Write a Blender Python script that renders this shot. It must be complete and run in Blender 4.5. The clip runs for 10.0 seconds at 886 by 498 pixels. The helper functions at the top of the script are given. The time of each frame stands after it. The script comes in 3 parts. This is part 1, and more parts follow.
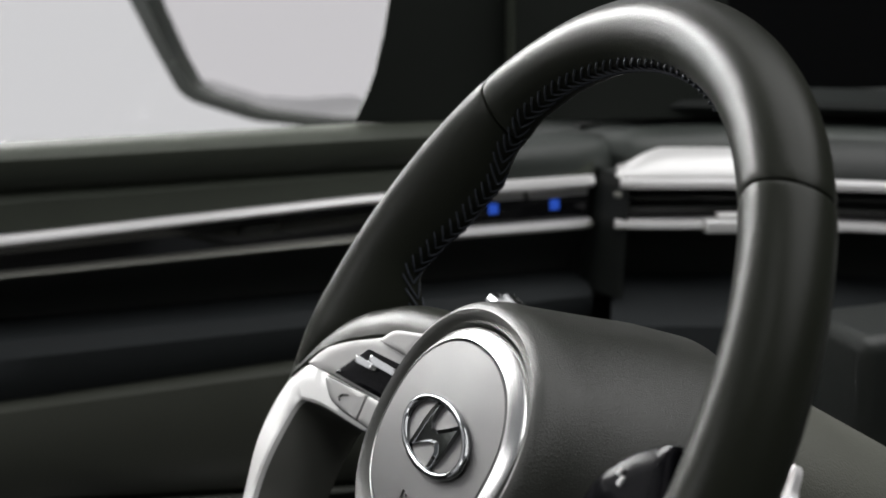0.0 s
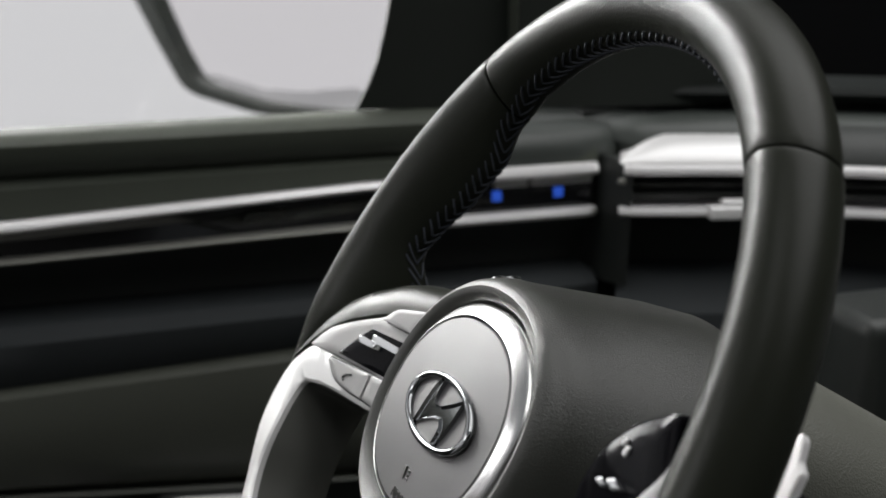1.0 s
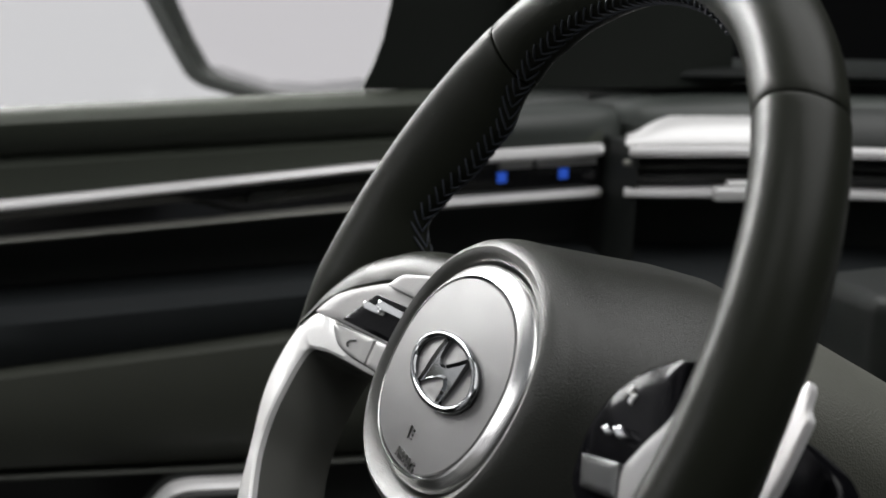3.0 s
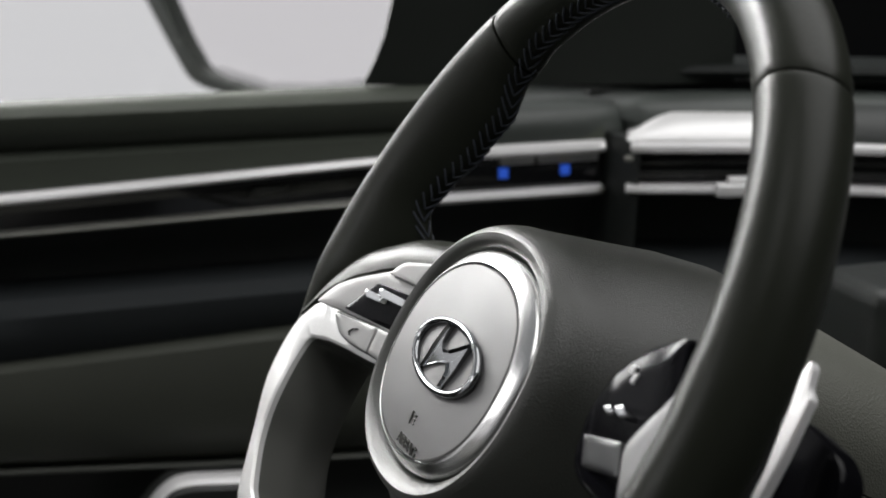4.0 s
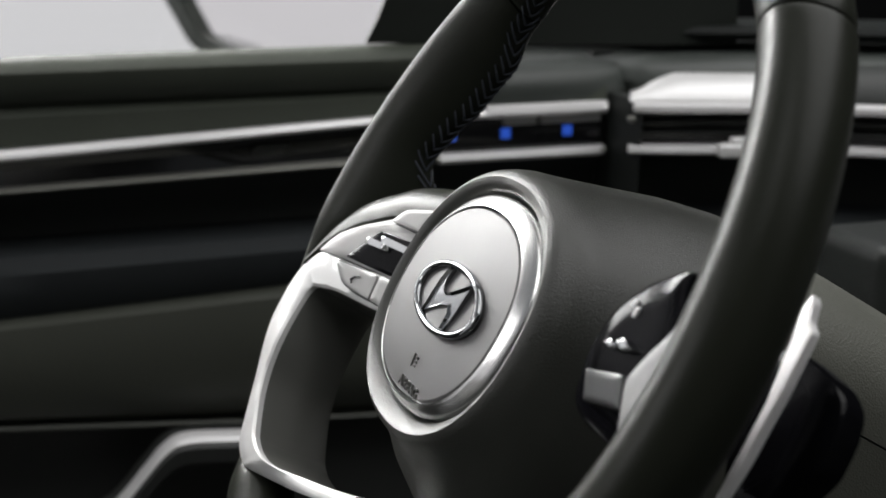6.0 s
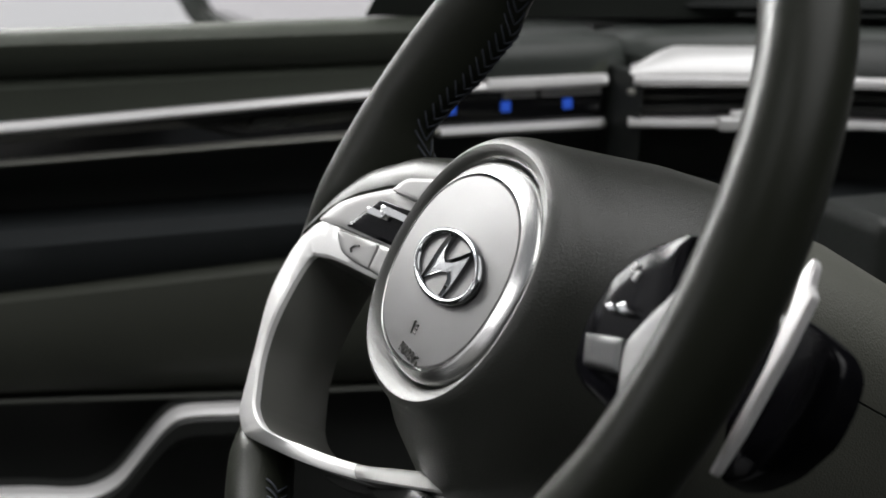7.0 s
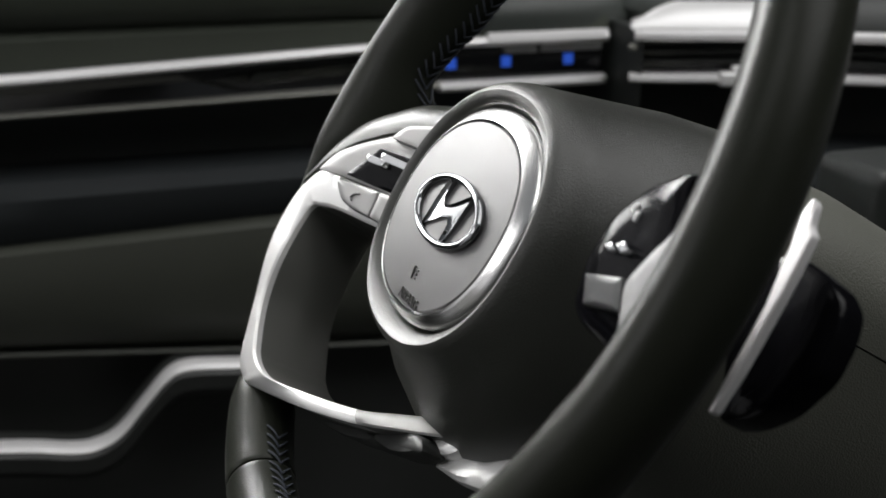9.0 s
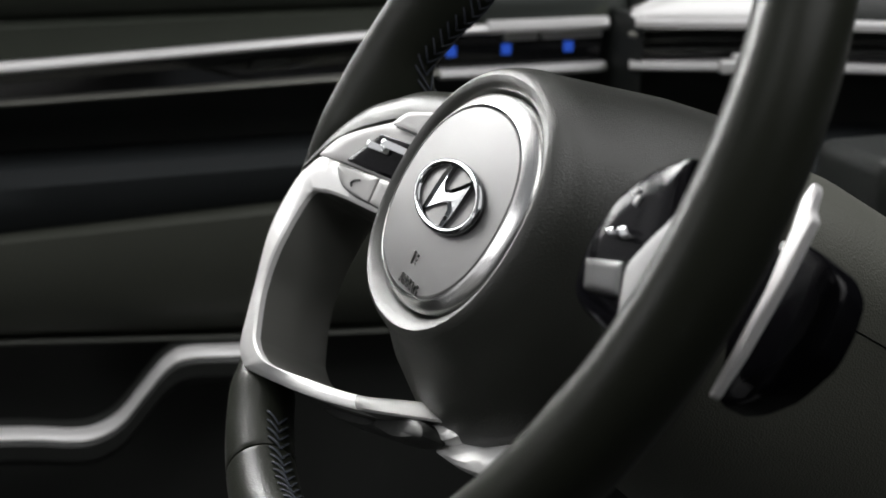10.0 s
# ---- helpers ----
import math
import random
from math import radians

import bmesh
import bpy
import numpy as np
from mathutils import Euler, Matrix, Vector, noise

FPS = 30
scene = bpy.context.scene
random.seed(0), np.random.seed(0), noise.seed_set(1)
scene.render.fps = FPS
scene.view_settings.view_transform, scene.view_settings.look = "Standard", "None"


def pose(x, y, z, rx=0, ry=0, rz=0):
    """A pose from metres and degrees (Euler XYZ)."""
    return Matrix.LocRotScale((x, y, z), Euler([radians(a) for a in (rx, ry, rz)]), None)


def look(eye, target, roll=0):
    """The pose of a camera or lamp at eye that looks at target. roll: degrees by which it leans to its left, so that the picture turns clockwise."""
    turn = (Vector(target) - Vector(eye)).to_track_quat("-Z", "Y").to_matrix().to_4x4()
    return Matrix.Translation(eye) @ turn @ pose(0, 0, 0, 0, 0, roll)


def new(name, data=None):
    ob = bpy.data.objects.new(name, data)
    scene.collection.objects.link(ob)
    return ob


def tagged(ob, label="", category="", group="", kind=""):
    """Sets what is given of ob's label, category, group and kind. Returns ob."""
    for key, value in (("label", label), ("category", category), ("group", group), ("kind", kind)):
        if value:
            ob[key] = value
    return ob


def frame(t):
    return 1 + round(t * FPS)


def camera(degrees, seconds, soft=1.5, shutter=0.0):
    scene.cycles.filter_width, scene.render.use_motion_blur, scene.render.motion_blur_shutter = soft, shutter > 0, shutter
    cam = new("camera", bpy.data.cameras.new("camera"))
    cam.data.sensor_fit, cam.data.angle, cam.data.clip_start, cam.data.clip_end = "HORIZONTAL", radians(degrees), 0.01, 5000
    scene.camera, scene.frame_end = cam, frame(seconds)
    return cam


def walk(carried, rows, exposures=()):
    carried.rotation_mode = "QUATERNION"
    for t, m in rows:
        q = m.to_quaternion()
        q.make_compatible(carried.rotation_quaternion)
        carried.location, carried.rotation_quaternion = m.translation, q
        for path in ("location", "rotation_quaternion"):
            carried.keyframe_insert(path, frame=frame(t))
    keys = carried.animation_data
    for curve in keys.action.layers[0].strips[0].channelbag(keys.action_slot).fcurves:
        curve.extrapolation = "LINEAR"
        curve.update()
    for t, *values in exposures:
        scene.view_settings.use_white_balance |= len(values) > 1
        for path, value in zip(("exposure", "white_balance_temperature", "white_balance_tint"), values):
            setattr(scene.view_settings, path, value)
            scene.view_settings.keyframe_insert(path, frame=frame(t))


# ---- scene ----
# Cabin of a parked car in a studio. x to the car's right, y ahead, z up; HUB is the middle of the steering wheel.
HUB = 1.10
cam = camera(37.0, 10.0, soft=1.6)
cam.data.dof.use_dof = True
cam.data.dof.focus_distance = 0.56
cam.data.dof.aperture_fstop = 10.0
ROWS = [
    (0, 0.4790, -0.1823, 0.1942, 75.964, -0.224, 70.420),
    (0.5, 0.4783, -0.1822, 0.1890, 76.005, -0.167, 70.473),
    (1, 0.4783, -0.1822, 0.1836, 75.961, -0.061, 70.524),
    (1.5, 0.4789, -0.1827, 0.1789, 75.969, -0.172, 70.612),
    (2, 0.4795, -0.1828, 0.1739, 75.987, -0.110, 70.666),
    (3.5, 0.4817, -0.1839, 0.1611, 76.253, -0.142, 70.764),
    (4, 0.4827, -0.1844, 0.1569, 76.420, -0.157, 70.796),
    (4.5, 0.4833, -0.1846, 0.1531, 76.625, -0.238, 70.844),
    (5, 0.4842, -0.1850, 0.1492, 76.388, -0.269, 70.845),
    (5.5, 0.4851, -0.1854, 0.1459, 75.940, -0.285, 70.875),
    (7, 0.4868, -0.1861, 0.1380, 74.584, -0.347, 70.901),
    (7.5, 0.4872, -0.1862, 0.1356, 74.228, -0.292, 70.887),
    (8, 0.4879, -0.1865, 0.1337, 73.771, -0.372, 70.908),
    (8.5, 0.4884, -0.1866, 0.1318, 73.400, -0.378, 70.917),
    (9, 0.4890, -0.1869, 0.1301, 73.090, -0.403, 70.915),
    (9.5, 0.4892, -0.1871, 0.1289, 72.824, -0.431, 70.914),
    (10, 0.4892, -0.1873, 0.1280, 72.680, -0.468, 70.907),
]
walk(cam, [(t, pose(x, y, HUB + z, a, b, c)) for t, x, y, z, a, b, c in ROWS])

# ---------------------------------------------------------------- light
world = bpy.data.worlds.new("studio")
scene.world = world
world.use_nodes = True
world.node_tree.nodes["Background"].inputs[0].default_value = (0.9, 0.95, 1.0, 1)
world.node_tree.nodes["Background"].inputs[1].default_value = 0.13


def softbox(name, eye, target, sx, sy, power, tint=(1, 0.988, 0.985)):
    lamp = bpy.data.lights.new(name, "AREA")
    lamp.shape, lamp.size, lamp.size_y, lamp.energy, lamp.color = "RECTANGLE", sx, sy, power, tint
    ob = new(name, lamp)
    ob.matrix_world = look(eye, target)
    return ob


softbox("studio_softbox_overhead", (0.1, 0.55, 3.0), (-0.1, 0.1, HUB), 2.6, 2.8, 56)
softbox("studio_softbox_rear", (-0.30, -2.0, 2.1), (0, 0, HUB), 0.7, 0.6, 5)
softbox("studio_softbox_side", (-2.5, -0.75, 1.55), (-0.1, 0, HUB), 0.6, 0.6, 14)
softbox("studio_softbox_key", (-2.0, -0.50, 2.15), (-0.1, 0, HUB), 0.7, 0.6, 38)


# ---------------------------------------------------------------- materials
def material(name, color, rough=0.5, metal=0.0, grain=0.0, scale=400.0, vary=0.12, coat=0.0, worn=0.08, spec=0.5, cells=False, sheen=0.0):
    """Principled surface with two scales of variation in colour and gloss and a fine relief."""
    m = bpy.data.materials.new(name)
    m.use_nodes = True
    nt = m.node_tree
    b = nt.nodes["Principled BSDF"]
    b.inputs["Metallic"].default_value = metal
    b.inputs["Coat Weight"].default_value = coat
    b.inputs["Coat Roughness"].default_value = 0.15
    b.inputs["Specular IOR Level"].default_value = spec
    b.inputs["Sheen Weight"].default_value, b.inputs["Sheen Roughness"].default_value = sheen, 0.35
    tc = nt.nodes.new("ShaderNodeTexCoord")
    big = nt.nodes.new("ShaderNodeTexNoise")
    big.inputs["Scale"].default_value, big.inputs["Detail"].default_value = 14.0, 5.0
    nt.links.new(tc.outputs["Object"], big.inputs["Vector"])
    ramp = nt.nodes.new("ShaderNodeMix")
    ramp.data_type = "RGBA"
    ramp.inputs["A"].default_value = (*[c * (1 - vary) for c in color], 1)
    ramp.inputs["B"].default_value = (*[min(1, c * (1 + vary)) for c in color], 1)
    nt.links.new(big.outputs["Fac"], ramp.inputs["Factor"])
    nt.links.new(ramp.outputs["Result"], b.inputs["Base Color"])
    fine = nt.nodes.new("ShaderNodeTexVoronoi" if cells else "ShaderNodeTexNoise")
    fine.inputs["Scale"].default_value = scale
    nt.links.new(tc.outputs["Object"], fine.inputs["Vector"])
    span = nt.nodes.new("ShaderNodeMapRange")
    span.inputs["To Min"].default_value, span.inputs["To Max"].default_value = max(0.02, rough - worn), min(1, rough + worn)
    nt.links.new(big.outputs["Fac"], span.inputs["Value"])
    nt.links.new(span.outputs["Result"], b.inputs["Roughness"])
    if grain:
        bump = nt.nodes.new("ShaderNodeBump")
        bump.inputs["Strength"].default_value, bump.inputs["Distance"].default_value = grain, 0.0006
        nt.links.new(fine.outputs["Distance" if cells else "Fac"], bump.inputs["Height"])
        nt.links.new(bump.outputs["Normal"], b.inputs["Normal"])
    return m


def glow(name, color, strength):
    m = bpy.data.materials.new(name)
    m.use_nodes = True
    nt = m.node_tree
    e = nt.nodes.new("ShaderNodeEmission")
    e.inputs[0].default_value, e.inputs[1].default_value = (*color, 1), strength
    nt.links.new(e.outputs[0], nt.nodes["Material Output"].inputs["Surface"])
    return m


LEATHER = material("smooth_leather", (0.0190, 0.0212, 0.0155), 0.33, grain=0.20, scale=1100, vary=0.12, sheen=0.03, spec=0.18)
PAD = material("grained_hub_vinyl", (0.036, 0.038, 0.032), 0.36, grain=0.28, scale=1700, cells=True, spec=0.75)
DISC = material("satin_silver_cover", (0.15, 0.15, 0.149), 0.52, metal=0.7, grain=0.05, scale=1500, vary=0.04)
RINGMETAL = material("bright_satin_ring", (0.86, 0.86, 0.85), 0.24, metal=1.0, vary=0.03, worn=0.04)
SILVER = material("satin_silver_trim", (0.88, 0.88, 0.87), 0.34, metal=0.35, grain=0.03, scale=1500, vary=0.04)
BUTTON = material("silver_button_paint", (0.37, 0.37, 0.363), 0.42, metal=0.5, grain=0.05, scale=1500, vary=0.04)
SMOKED = material("smoked_chrome", (0.42, 0.43, 0.44), 0.09, metal=1.0, vary=0.05, worn=0.03)
CHROME = material("chrome", (0.86, 0.87, 0.88), 0.06, metal=1.0, vary=0.02, worn=0.03)
GLOSS = material("gloss_black", (0.006, 0.006, 0.007), 0.1, coat=0.6, vary=0.1, worn=0.04)
BLACK = material("matt_black", (0.032, 0.034, 0.032), 0.5, grain=0.2)
DOOR = material("door_soft_plastic", (0.064, 0.072, 0.057), 0.6, grain=0.3, scale=300, spec=0.3)
DOORLOW = material("door_grained_plastic", (0.056, 0.060, 0.048), 0.55, grain=0.3, scale=300)
PIANO = material("piano_black", (0.004, 0.004, 0.005), 0.12, spec=0.08, vary=0.1, worn=0.04)
HOODCAP = material("pale_silver_paint", (0.86, 0.855, 0.85), 0.4, metal=0.25, vary=0.03)
HOUSING = material("mirror_housing_plastic", (0.016, 0.019, 0.016), 0.6, grain=0.2, spec=0.2)
SHROUD = material("column_grained_plastic", (0.105, 0.108, 0.090), 0.5, grain=0.35, scale=1100, cells=True)
DASHSIDE = material("dash_side_vinyl", (0.045, 0.052, 0.047), 0.45, grain=0.4, scale=300)
VOID = material("black_studio_cloth", (0.012, 0.012, 0.012), 0.9, spec=0.1)
DASHTOP = material("dash_top_vinyl", (0.008, 0.010, 0.009), 0.6, grain=0.3, scale=300, spec=0.15)
CLOTH = material("blue_grey_door_cloth", (0.018, 0.022, 0.024), 0.8, grain=0.6, scale=500)
DASH = material("dash_soft_plastic", (0.016, 0.019, 0.017), 0.5, grain=0.4, scale=300)
THREAD = material("dark_blue_thread", (0.045, 0.052, 0.068), 0.5, grain=0.3, scale=2000)
STRIP = material("satin_door_strip", (0.90, 0.89, 0.89), 0.36, metal=0.25, vary=0.03)
STRIPDARK = material("dull_metal_strip", (0.3, 0.3, 0.27), 0.4, metal=0.6, vary=0.05)
BRIDGE = material("dark_grey_satin_plastic", (0.24, 0.24, 0.235), 0.42, metal=0.6, grain=0.05, scale=1500, vary=0.06)
EMBOSS = material("embossed_mark_grey", (0.10, 0.10, 0.095), 0.45, metal=0.3, vary=0.05)
RUBBED = material("smoked_metal_switch", (0.09, 0.092, 0.092), 0.36, metal=0.9, vary=0.15)
LINER = material("grey_satin_spoke_wall", (0.085, 0.086, 0.078), 0.38, grain=0.06, scale=1500, vary=0.08)
MIRROR = material("mirror_glass", (0.93, 0.91, 0.92), 0.02, metal=1.0, vary=0.01, worn=0.01)
WALL = material("studio_white", (0.8, 0.8, 0.8), 0.9)
ROOF = material("headliner", (0.25, 0.25, 0.24), 0.9, grain=0.5)
BLUE = glow("blue_switch_light", (0.04, 0.13, 0.75), 0.55)
# emission stands in for studio lamps shining on the backdrop
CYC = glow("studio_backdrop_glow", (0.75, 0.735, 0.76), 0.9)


# ---------------------------------------------------------------- shape helpers
def part(name, bm, mat, parent=None, label=""):
    me = bpy.data.meshes.new(name)
    bmesh.ops.recalc_face_normals(bm, faces=bm.faces)
    bm.to_mesh(me)
    bm.free()
    for p in me.polygons:
        p.use_smooth = True
    me.set_sharp_from_angle(angle=radians(38))
    me.materials.append(mat)
    ob = new(name, me)
    if parent:
        ob.parent = parent
    if label:
        ob["label"] = label
    return ob


def thing(name, m, label, category, group="", kind=""):
    ob = new(name)
    ob.empty_display_size = 0.05
    ob.matrix_world = m
    return tagged(ob, label, category, group, kind)


def rings(loops, caps=True, around=True):
    """A skin over loops of equally many points."""
    bm = bmesh.new()
    vs = [[bm.verts.new(p) for p in loop] for loop in loops]
    n = len(loops[0])
    for a, b in zip(vs, vs[1:]):
        for i in range(n if around else n - 1):
            j = (i + 1) % n
            bm.faces.new((a[i], a[j], b[j], b[i]))
    if caps and around:
        bm.faces.new(vs[0][::-1])
        bm.faces.new(vs[-1])
    return bm


def smooth_path(points, n=12):
    """Catmull-Rom through the points."""
    p = [Vector(q) for q in points]
    p = [2 * p[0] - p[1]] + p + [2 * p[-1] - p[-2]]
    out = []
    for a, b, c, d in zip(p, p[1:], p[2:], p[3:]):
        for k in range(n):
            t = k / n
            out.append(0.5 * (2 * b + (c - a) * t + (2 * a - 5 * b + 4 * c - d) * t * t + (3 * b - a - 3 * c + d) * t ** 3))
    return out + [p[-2]]


def extrude_along(path, profile, up=Vector((0, 0, 1))):
    """A profile of (outwards, up) points carried along a level path; outwards is to the path's right."""
    loops = []
    for i, p in enumerate(path):
        t = (path[min(i + 1, len(path) - 1)] - path[max(i - 1, 0)]).normalized()
        out = t.cross(up).normalized()
        loops.append([p + out * a + up * b for a, b in profile])
    return rings(loops)


def tube(path, r, n=8, squash=1.0):
    loops = []
    ref = Vector((0, 0, 1))
    for i, p in enumerate(path):
        t = (path[min(i + 1, len(path) - 1)] - path[max(i - 1, 0)]).normalized()
        side = t.cross(ref)
        side = side.normalized() if side.length > 1e-4 else Vector((1, 0, 0))
        v = side.cross(t)
        loops.append([p + side * r * math.cos(k * math.tau / n) + v * r * squash * math.sin(k * math.tau / n) for k in range(n)])
    return rings(loops)


def round_outline(points, radius=0.003, n=4):
    """A polygon in a plane with its corners rounded."""
    out = []
    m = len(points)
    rads = radius if isinstance(radius, (list, tuple)) else [radius] * m
    for i in range(m):
        a, b, c = Vector(points[i - 1]), Vector(points[i]), Vector(points[(i + 1) % m])
        u, w = a - b, c - b
        r = min(rads[i], u.length * 0.45, w.length * 0.45)
        s, e = b + u.normalized() * r, b + w.normalized() * r
        for k in range(n + 1):
            t = k / n
            out.append((1 - t) ** 2 * s + 2 * t * (1 - t) * b + t * t * e)
    return out


def plate(points, lift, depth, bevel=0.0008, radius=0.003, dome=0.0):
    """A slab with rounded corners and bevelled front edge; lift(x, y) gives the height of its face."""
    o = round_outline([(*p, 0) for p in points], radius)
    c = sum(o, Vector()) / len(o)

    def ring(shrink, dz):
        res = []
        for q in o:
            d = q - c
            s = d * (1 - shrink / max(d.length, 1e-6))
            w = c + s
            res.append((w.x, w.y, lift(w.x, w.y) + dz))
        return res
    loops = [ring(0, -depth), ring(0, -bevel * 1.2), ring(bevel * 0.4, -bevel * 0.35), ring(bevel * 1.3, 0)]
    last = loops[-1]
    for k in (0.6, 0.25, 0.03):
        loops.append([(c.x + (x - c.x) * k, c.y + (y - c.y) * k, lift(c.x + (x - c.x) * k, c.y + (y - c.y) * k) + dome * (1 - k)) for x, y, _ in last])
    return rings(loops)


def oval(cx, cy, a, b, z, n=112, power=2.2):
    out = []
    for k in range(n):
        t = k * math.tau / n
        c, s = math.cos(t), math.sin(t)
        out.append((cx + a * math.copysign(abs(c) ** (2 / power), c), cy + b * math.copysign(abs(s) ** (2 / power), s), z))
    return out


def box(x0, x1, y0, y1, z0, z1, bevel=0.0):
    bm = bmesh.new()
    bmesh.ops.create_cube(bm, size=1, matrix=Matrix.Translation(((x0 + x1) / 2, (y0 + y1) / 2, (z0 + z1) / 2)) @ Matrix.Diagonal((x1 - x0, y1 - y0, z1 - z0, 1)))
    if bevel:
        bmesh.ops.bevel(bm, geom=bm.edges[:], offset=bevel, segments=3, affect="EDGES", profile=0.6)
    return bm


# ---------------------------------------------------------------- studio and shell of the car
tagged(part("ground", box(-9, 9, -9, 9, -0.05, 0), WALL), "pale smooth studio floor under the car", "floor", kind="structure")


def wall_bend():
    pts = [(-4.1, 2.0), (-4.1, -4.0), (-3.4, -5.6), (-2.0, -6.3), (0.8, -6.4)]
    path = smooth_path([(x, y, 0) for x, y in pts], 6)
    return extrude_along(path, [(0, 0), (0, 6), (0.1, 6), (0.1, 0)])


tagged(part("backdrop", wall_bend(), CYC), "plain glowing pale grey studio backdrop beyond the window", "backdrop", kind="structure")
tagged(part("wall_far", box(-16, 9, 6.0, 6.2, 0, 6), VOID), "black studio cloth ahead of the car", "wall", kind="structure")
tagged(part("floor", box(-0.62, 1.1, -2.2, 1.3, 0.40, 0.45), BLACK), "black carpeted floor of the cabin", "floor", kind="structure")
tagged(part("wall_kick", box(-0.66, -0.53, 0.30, 1.3, 0.42, 1.125), BLACK), "black inner side of the car ahead of the door", "wall", kind="structure")
tagged(part("wall_fire", box(-0.53, 1.1, 0.95, 1.0, 0.42, 1.10), VOID), "black bulkhead ahead of the footwell", "wall", kind="structure")
tagged(part("wall_rear", box(-0.62, 1.1, -2.25, -2.2, 0.45, 1.25), ROOF), "grey rear of the cabin behind the seats", "wall", kind="structure")
# unseen wall up to the roof, added to keep passenger-side light out
tagged(part("wall_passenger_block", box(1.05, 1.1, -2.2, 0.95, 0.45, 1.56), BLACK), "unseen dark wall added to block light from the passenger side", "wall", kind="structure")
# unseen roof; its added opening sets how much overhead light comes in
roof = bmesh.new()
for k in ((-0.52, -0.42, -2.2, 0.06), (0.42, 1.1, -2.2, 0.06), (-0.42, 0.42, -0.06, 0.06), (-0.42, 0.42, -2.2, -1.95)):
    part_bm = box(*k, 1.56, 1.62)
    me = bpy.data.meshes.new("tmp")
    part_bm.to_mesh(me)
    part_bm.free()
    roof.from_mesh(me)
tagged(part("ceiling", roof, ROOF), "unseen grey headliner with an opening added to shape the overhead light", "ceiling", kind="structure")

pane = bpy.data.materials.new("window_glass")
pane.use_nodes = True
g = pane.node_tree.nodes["Principled BSDF"]
g.inputs["Transmission Weight"].default_value, g.inputs["Roughness"].default_value, g.inputs["IOR"].default_value = 1.0, 0.0, 1.45
g.inputs["Base Color"].default_value = (0.97, 0.985, 0.975, 1)
window = tagged(part("window_1", box(-0.519, -0.515, -1.1, 0.20, 1.11, 1.55), pane), "clear side window glass of the driver's door", "window", kind="structure")
window.visible_shadow = False

# ---------------------------------------------------------------- driver's door
Z = HUB
DX = -0.49


WARP = [(0.05, ((-0.9, -0.009), (-0.3, -0.0045), (0.1, -0.002), (0.3, -0.001))), (0.004, ((-0.3, -0.002), (0.3, 0))), (-0.0165, ((-0.9, -0.040), (-0.17, -0.0160), (0.11, -0.0018), (0.296, 0.0007))),
        (-0.0525, ((-0.9, -0.012), (-0.17, -0.004), (0.087, 0.0025), (0.293, 0.0015))), (-0.102, ((-0.3, 0), (0.3, 0))),
        (-0.146, ((-0.9, -0.03), (-0.18, -0.0065), (0.03, 0.0015), (0.3, 0.010))), (-0.245, ((-0.9, 0.04), (-0.195, 0.010), (-0.0175, -0.0065), (0.3, -0.03))), (-0.7, ((-0.3, 0), (0.3, 0)))]


def between(table, v):
    if (v - table[0][0]) * (table[-1][0] - table[0][0]) <= 0:
        return table[0][1]
    for (a, u), (b, w) in zip(table, table[1:]):
        if (v - a) * (v - b) <= 0:
            return u + (w - u) * (v - a) / (b - a)
    return table[-1][1]


def sag(z, y):
    """How far the door's lines at height z rise or fall along its length."""
    return between([(a, between(t, y)) for a, t in WARP], z)


def door_panel(name, pts, mat, y0=-1.1, y1=0.296, label=""):
    """pts: (towards the cabin, height from the hub) outline carried along the door."""
    n = 28
    loops = []
    for k in range(n + 1):
        y = y0 + (y1 - y0) * k / n
        loops.append([(DX + a, y, Z + z + sag(z, y)) for a, z in pts])
    return part(name, rings(loops), mat, door, label)


door = thing("driver_door", pose(0, 0, 0), "dark grey driver's door trim with slim silver strips", "car door")
door_panel("belt_roll", [(-0.034, 0.025), (-0.031, 0.036), (-0.026, 0.0395), (-0.015, 0.0405), (-0.004, 0.037), (0.002, 0.030), (0.001, 0.018), (-0.004, 0.010), (-0.010, 0.004), (-0.034, 0.004)], DOOR, y1=0.195)
door_panel("upper_panel", [(-0.09, 0.0035), (-0.011, 0.0035), (-0.004, 0.000), (-0.002, -0.0125), (-0.09, -0.0125)], DOOR)
door_panel("black_inlay", [(-0.09, -0.0205), (-0.010, -0.0205), (-0.014, -0.034), (-0.010, -0.0505), (-0.09, -0.0505)], GLOSS, label="glossy black inlay between the strips")
for nm, zc, h, mt in (("silver_strip", -0.0165, 0.0036, STRIP), ("lower_strip", -0.0525, 0.0024, STRIPDARK)):
    door_panel(nm, [(-0.02, zc - h), (0.001, zc - h), (0.0035, zc - h * 0.5), (0.004, zc), (0.0025, zc + h * 0.7), (0, zc + h), (-0.02, zc + h)], mt, y1=0.294)
door_panel("recess_panel", [(-0.09, -0.055), (-0.006, -0.0553), (-0.030, -0.075), (-0.036, -0.099), (-0.09, -0.099)], BLACK)
door_panel("cloth_panel", [(-0.09, -0.0995), (-0.036, -0.101), (-0.004, -0.106), (0.004, -0.116), (0.003, -0.132), (-0.004, -0.1455), (-0.09, -0.1455)], CLOTH, label="dark blue-grey cloth insert")
door_panel("armrest_panel", [(-0.09, -0.146), (-0.003, -0.1465), (0.006, -0.152), (0.010, -0.175), (0.008, -0.21), (0.000, -0.236), (-0.012, -0.2445), (-0.09, -0.245)], DOORLOW)
